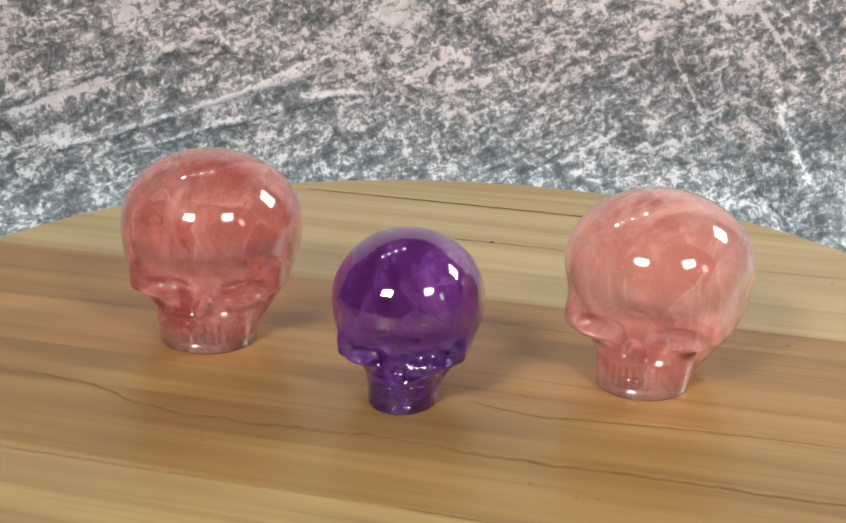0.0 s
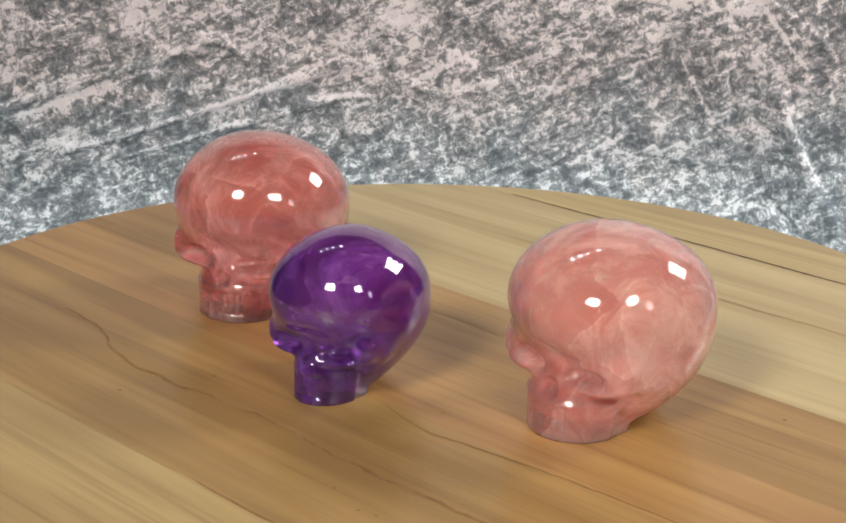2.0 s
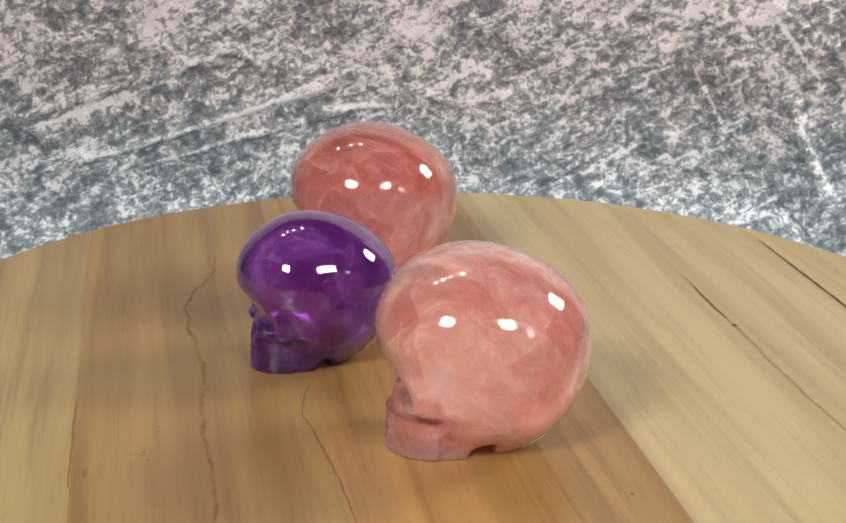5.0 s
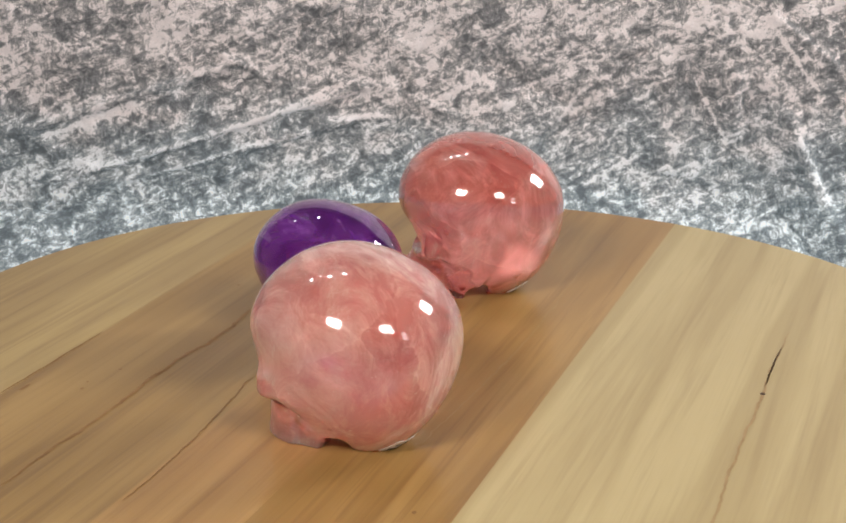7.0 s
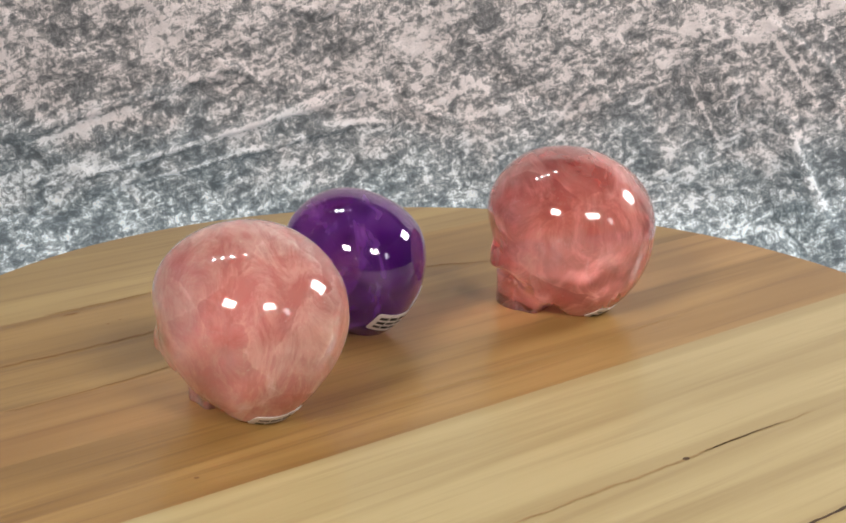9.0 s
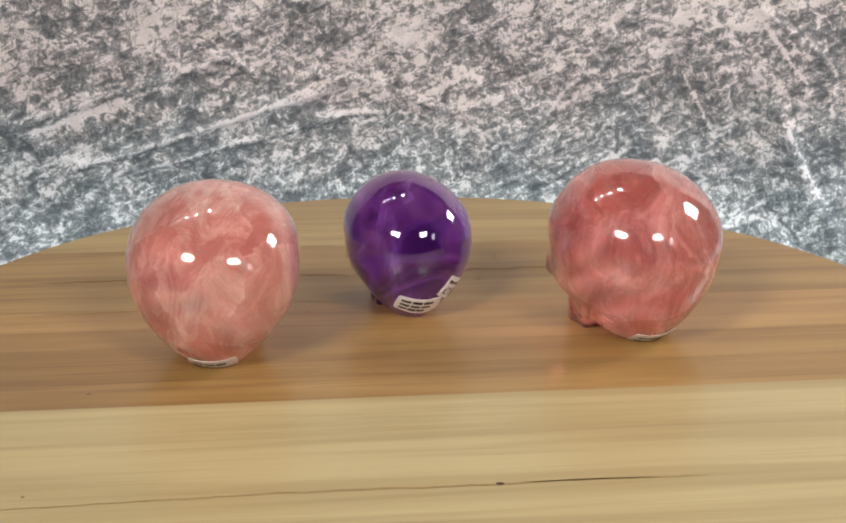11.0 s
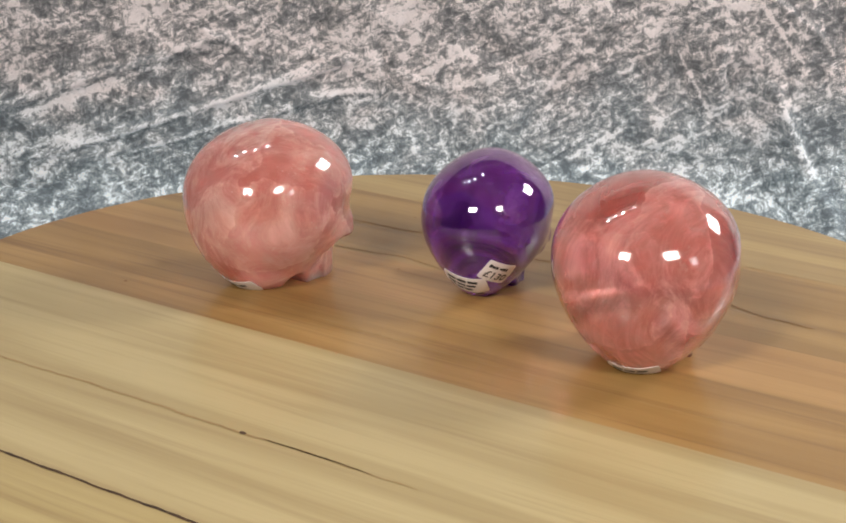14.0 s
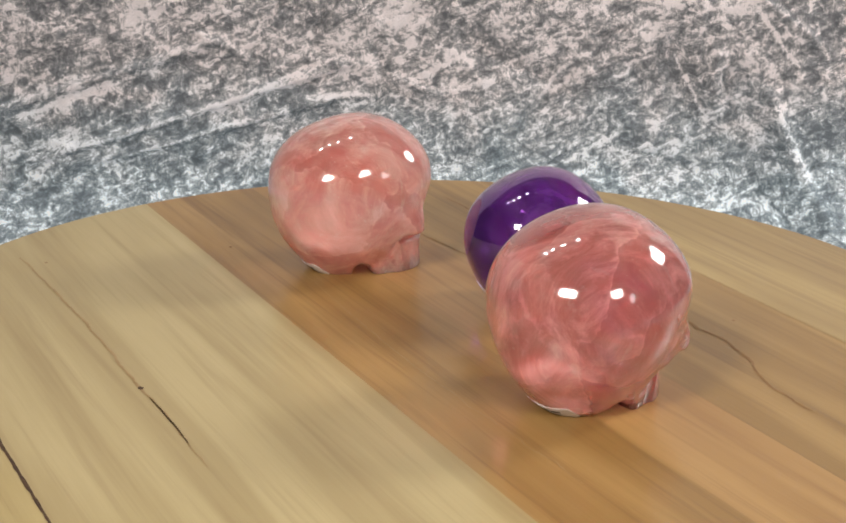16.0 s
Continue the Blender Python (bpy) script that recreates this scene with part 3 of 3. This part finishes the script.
def skull_form(jaw=1.0, taper=0.30, back=1.0, chin=0.0007, seed=0.0):
    """The carving as a distance field, 60 mm wide and high; the face looks along -y."""
    def f(p):
        x, y, z = p[..., 0], p[..., 1], p[..., 2]
        ax = np.abs(x)
        m = np.stack([ax, y, z], -1)
        low = np.clip((0.036 - z) / 0.036, 0, 1)
        thin = 1 - taper * low ** 2.4
        dz = z - 0.034
        high = np.clip(dz / 0.028, 0, 1)
        up = np.clip(dz / 0.0284, 1e-6, 2) ** 1.14
        q = np.stack([x / thin, (y - 0.0015 - 0.001 * low + 0.0055 * high ** 2) / (1 - 0.16 * low ** 2.5), np.where(dz > 0, up, dz / 0.0385) * 0.03], -1)
        d = ball(q, (0, 0, 0), (0.030, 0.0300 * back, 0.030))
        # the forehead hangs over the face and ends at the cheekbones
        brow = ball(m, (0, -0.0090, 0.0390), (0.0272, 0.0218, 0.0175))
        cheek = block(m, (0.0165, -0.0130, 0.0222), (0.0084, 0.0086, 0.0058), 0.0040)
        d = join(d, join(brow, cheek, 0.006), 0.005)
        # below the cheeks only the jaw goes on
        d = cut(d, block(np.stack([ax, y, z - 0.08 * ax], -1), (0, -0.0325, 0.0032), (0.05, 0.0210, 0.0122), 0.004), 0.0045)
        # the jaw: narrow at the teeth, flaring towards the ears, where it runs into the round of the head
        flare = np.clip((y + 0.019) / 0.016, 0, 1) ** 1.5
        wide = jaw * (1 + 0.08 * np.clip(z / 0.016, 0, 1)) * (1 + (0.10 + 0.28 * np.clip((z - 0.002) / 0.012, 0, 1)) * flare)
        jy = y + 0.0125
        tube = (np.sqrt((x / (0.0165 * wide)) ** 2 + (np.minimum(jy, 0) / 0.0140) ** 2 + 1e-9) - 1) * 0.0150
        upper = np.maximum(np.maximum(tube - 0.0002, z - 0.0250), jy - 0.0105 - 0.35 * z)
        lower = np.maximum(np.maximum(tube - (chin + 0.10 * np.clip(0.006 - z, 0, 1)) * np.clip(-jy / 0.012, 0, 1), z - 0.0112), jy + 0.003)
        d = join(d, join(upper, lower, 0.0050), 0.0034)
        # the face lies back between the brow and the teeth
        d = cut(d, ball(m, (0, -0.0350, 0.0235), (0.030, 0.0112, 0.0078)), 0.0040)
        # the gap between the jaw and the round of the head
        d = cut(d, block(np.stack([x, y - 0.30 * z, z], -1), (0, -0.0016, -0.001), (0.05, 0.0034, 0.0060), 0.0033), 0.0028)
        # long eye sockets over a rounded lower rim, and the nose
        d = cut(d, ball(np.stack([ax, y, z - 0.12 * (ax - 0.012)], -1), (0.0122, -0.0262, 0.0214), (0.0086, 0.0068, 0.0032)), 0.0016)
        d = join(d, ball(np.stack([ax, y, z - 0.12 * (ax - 0.012)], -1), (0.0128, -0.0205, 0.0178), (0.0080, 0.0038, 0.0017)), 0.0012)
        d = cut(d, ball(np.stack([ax - 0.22 * (0.0185 - z), y, z], -1), (0.0004, -0.0268, 0.0160), (0.0020, 0.0034, 0.0028)), 0.0012)
        # rows of teeth, cut as shallow grooves
        zone = np.clip((0.0098 * jaw - ax) / 0.0010, 0, 1) * np.clip((-0.017 - y) / 0.002, 0, 1)
        g = ((x / (0.0029 * jaw) + 0.5) % 1 - 0.5) * 0.0029 * jaw
        rows = np.exp(-((z - 0.0068) / 0.00036) ** 2) + np.exp(-((z - 0.0105) / 0.0004) ** 2) + np.exp(-((z - 0.0031) / 0.0004) ** 2)
        gaps = np.exp(-(g / 0.00036) ** 2) * np.clip((0.0040 - np.abs(z - 0.0068)) / 0.0006, 0, 1)
        d = d + 0.00065 * zone * np.clip(rows + gaps, 0, 1)
        # worked by eye: nothing is quite even
        d = d + 0.00028 * (np.sin(150 * x + seed) * np.sin(130 * y + 2 * seed) + np.sin(140 * z + 3 * seed) * np.sin(120 * x + 60 * y + seed))
        return np.maximum(d, -z)
    return f


def surface(f, lo, hi, step):
    """A closed quad mesh of the zero surface of f."""
    axes = [np.arange(a, b + step, step, dtype=np.float32) for a, b in zip(lo, hi)]
    grid = np.stack(np.meshgrid(*axes, indexing="ij"), -1)
    val = f(grid)
    s = np.array(val.shape)
    pos, cnt = np.zeros((*(s - 1), 3), np.float32), np.zeros(tuple(s - 1), np.int32)
    for ax in range(3):
        a = [slice(None)] * 3
        b = [slice(None)] * 3
        a[ax], b[ax] = slice(0, -1), slice(1, None)
        va, vb = val[tuple(a)], val[tuple(b)]
        cross = (va < 0) != (vb < 0)
        t = np.where(cross, va / np.where(cross, va - vb, 1), 0)[..., None]
        pt = grid[tuple(a)] * (1 - t) + grid[tuple(b)] * t
        o1, o2 = [k for k in range(3) if k != ax]
        for i in (0, 1):
            for j in (0, 1):
                src, dst = [slice(None)] * 3, [slice(None)] * 3
                src[o1] = slice(i, s[o1] - 1 + i)
                src[o2] = slice(j, s[o2] - 1 + j)
                c = cross[tuple(src)]
                pos += pt[tuple(src)] * c[..., None]
                cnt += c
    used = cnt > 0
    index = np.full(used.shape, -1, np.int64)
    index[used] = np.arange(used.sum())
    v = pos[used] / cnt[used][:, None]
    quads = []
    for ax in range(3):
        a, b = [slice(1, -1)] * 3, [slice(1, -1)] * 3
        a[ax], b[ax] = slice(0, -1), slice(1, None)
        va, vb = val[tuple(a)], val[tuple(b)]
        cross = np.argwhere((va < 0) != (vb < 0))
        flip = va[tuple(cross.T)] >= 0
        o1, o2 = (ax + 1) % 3, (ax + 2) % 3
        cell = cross.copy()
        for k in (o1, o2):
            cell[:, k] += 1
        corner = []
        for i, j in ((-1, -1), (0, -1), (0, 0), (-1, 0)):
            c = cell.copy()
            c[:, o1] += i
            c[:, o2] += j
            corner.append(index[tuple(c.T)])
        q = np.stack(corner, -1)
        q[flip] = q[flip][:, ::-1]
        quads.append(q)
    e = 2e-5
    v = v.astype(np.float64)
    for _ in range(4):
        d = f(v)
        g = np.stack([f(v + np.eye(3)[k] * e) - f(v - np.eye(3)[k] * e) for k in range(3)], -1) / (2 * e)
        v = v - np.clip(d, -step / 2, step / 2)[:, None] * g / np.maximum((g * g).sum(-1), 0.3)[:, None]
    return v, np.concatenate(quads)


def skull(name, material, size, form, label):
    v, q = surface(form, (-0.034, -0.037, -0.0012), (0.034, 0.039, 0.0655), 0.00054)
    v = v * np.array(size) / 0.060
    me = bpy.data.meshes.new(name)
    me.from_pydata(v.tolist(), [], q.tolist())
    me.materials.append(material)
    me.polygons.foreach_set("use_smooth", [True] * len(me.polygons))
    me.update()
    return tagged(new(name, me), label, "carved skull", "carved crystal skulls")


skull_a = skull("carved_skull", ROSE, (0.0600, 0.0605, 0.0590), skull_form(0.88, seed=0.7), "polished deep rose quartz carved skull on the wooden board")
skull_b = skull("carved_skull", ROSE_PALE, (0.0590, 0.0600, 0.0575), skull_form(0.80, seed=2.1), "polished pale rose quartz carved skull with rust specks")
skull_p = skull("carved_skull", AMETHYST, (0.0465, 0.0505, 0.0490), skull_form(0.74, 0.40, 1.0, -0.0014, 4.2), "small polished amethyst carved skull with paper labels")
PLACE = ((skull_a, pose(-0.0729, 0.0070, 0, 0, 0, 2)), (skull_b, pose(0.0722, -0.0243, 0, 0, 0, -21)), (skull_p, pose(-0.0063, -0.0434, 0, 0, 0, -6)))


def wrap(ob, tree, centre, turn):
    """A map from the flat of a paper label on to the back of a skull, at the height and side given, turned by degrees."""
    x, z = centre
    hit, nrm, _, _ = tree.ray_cast(Vector((x, 0.2, z)), Vector((0, -1, 0)))
    side = Vector((-1, 0, 0))
    side = (side - nrm * side.dot(nrm)).normalized()
    up = nrm.cross(side)
    c, s = math.cos(radians(turn)), math.sin(radians(turn))

    def to(u, w, lift):
        start = hit + side * (u * c - w * s) + up * (u * s + w * c) + nrm * 0.03
        place, n2, _, _ = tree.ray_cast(start, -nrm)
        return (place + n2 * lift) if place else start - nrm * 0.03
    return to


def paper_label(ob, centre, turn, wide, high, lines, price=""):
    tree = BVHTree.FromPolygons([v.co for v in ob.data.vertices], [p.vertices for p in ob.data.polygons])
    to = wrap(ob, tree, centre, turn)
    nu, nw = 18, 12
    verts, faces = [], []
    for lift in (0.00004, 0.00016):
        for j in range(nw + 1):
            for i in range(nu + 1):
                u, w = (i / nu - 0.5), (j / nw - 0.5)
                corner = 1 - 0.06 * (2 * abs(u)) ** 8 * (2 * abs(w)) ** 4
                verts.append(to(u * wide * corner, w * high * corner, lift))
    half = (nu + 1) * (nw + 1)
    for j in range(nw):
        for i in range(nu):
            a = j * (nu + 1) + i
            faces.append((half + a, half + a + 1, half + a + nu + 2, half + a + nu + 1))
    rim = [i for i in range(nu + 1)] + [j * (nu + 1) + nu for j in range(1, nw + 1)] + [nw * (nu + 1) + i for i in range(nu - 1, -1, -1)] + [j * (nu + 1) for j in range(nw - 1, 0, -1)]
    for a, b in zip(rim, rim[1:] + rim[:1]):
        faces.append((a, b, half + b, half + a))
    label = tagged(mesh_object("price_label", verts, faces, PAPER, ob), "white paper label with black handwriting")
    rng = random.Random(int(wide * 1e6) + len(lines))
    for w, words in lines:
        u = -0.40 * wide
        for part_wide in words:
            for k in range(3):
                bit = part_wide * wide / 3
                h = high * rng.uniform(0.05, 0.085)
                v0, grid = [], []
                for q in range(4):
                    for e in (-h, h):
                        v0.append(to(u + bit * 0.86 * q / 3, w * high + e + rng.uniform(-0.01, 0.01) * high, 0.00022))
                grid = [(2 * q, 2 * q + 2, 2 * q + 3, 2 * q + 1) for q in range(3)]
                mesh_object("writing", v0, grid, INK, label)
                u += bit
            u += 0.05 * wide
    if price:
        curve = bpy.data.curves.new("price", "FONT")
        curve.body, curve.size, curve.align_x = price, high * 0.50, "CENTER"
        curve.offset = high * 0.006
        flat = new("price", curve)
        me = bpy.data.meshes.new_from_object(flat.evaluated_get(bpy.context.evaluated_depsgraph_get()))
        bpy.data.objects.remove(flat)
        pts = [to(v.co.x, v.co.y - high * 0.33, 0.00024) for v in me.vertices]
        mesh_object("writing", pts, [tuple(p.vertices) for p in me.polygons], INK, label)


paper_label(skull_p, (0.0012, 0.0064), -4, 0.0165, 0.0095, [(0.25, (0.75,)), (0.0, (0.7,)), (-0.25, (0.6,))])
paper_label(skull_p, (-0.0114, 0.0126), -48, 0.0120, 0.0092, [(0.24, (0.32, 0.30))], "\u00a3130")
paper_label(skull_a, (0.0, 0.0012), 0, 0.0165, 0.0085, [(0.15, (0.7,)), (-0.2, (0.6,))])
paper_label(skull_b, (0.0, 0.0012), 0, 0.0165, 0.0085, [(0.15, (0.7,)), (-0.2, (0.6,))])


def motions():
    walk(board, spin_rows(pose(0, 0, 0)))
    for ob, at in PLACE:
        walk(ob, spin_rows(at))


motions()
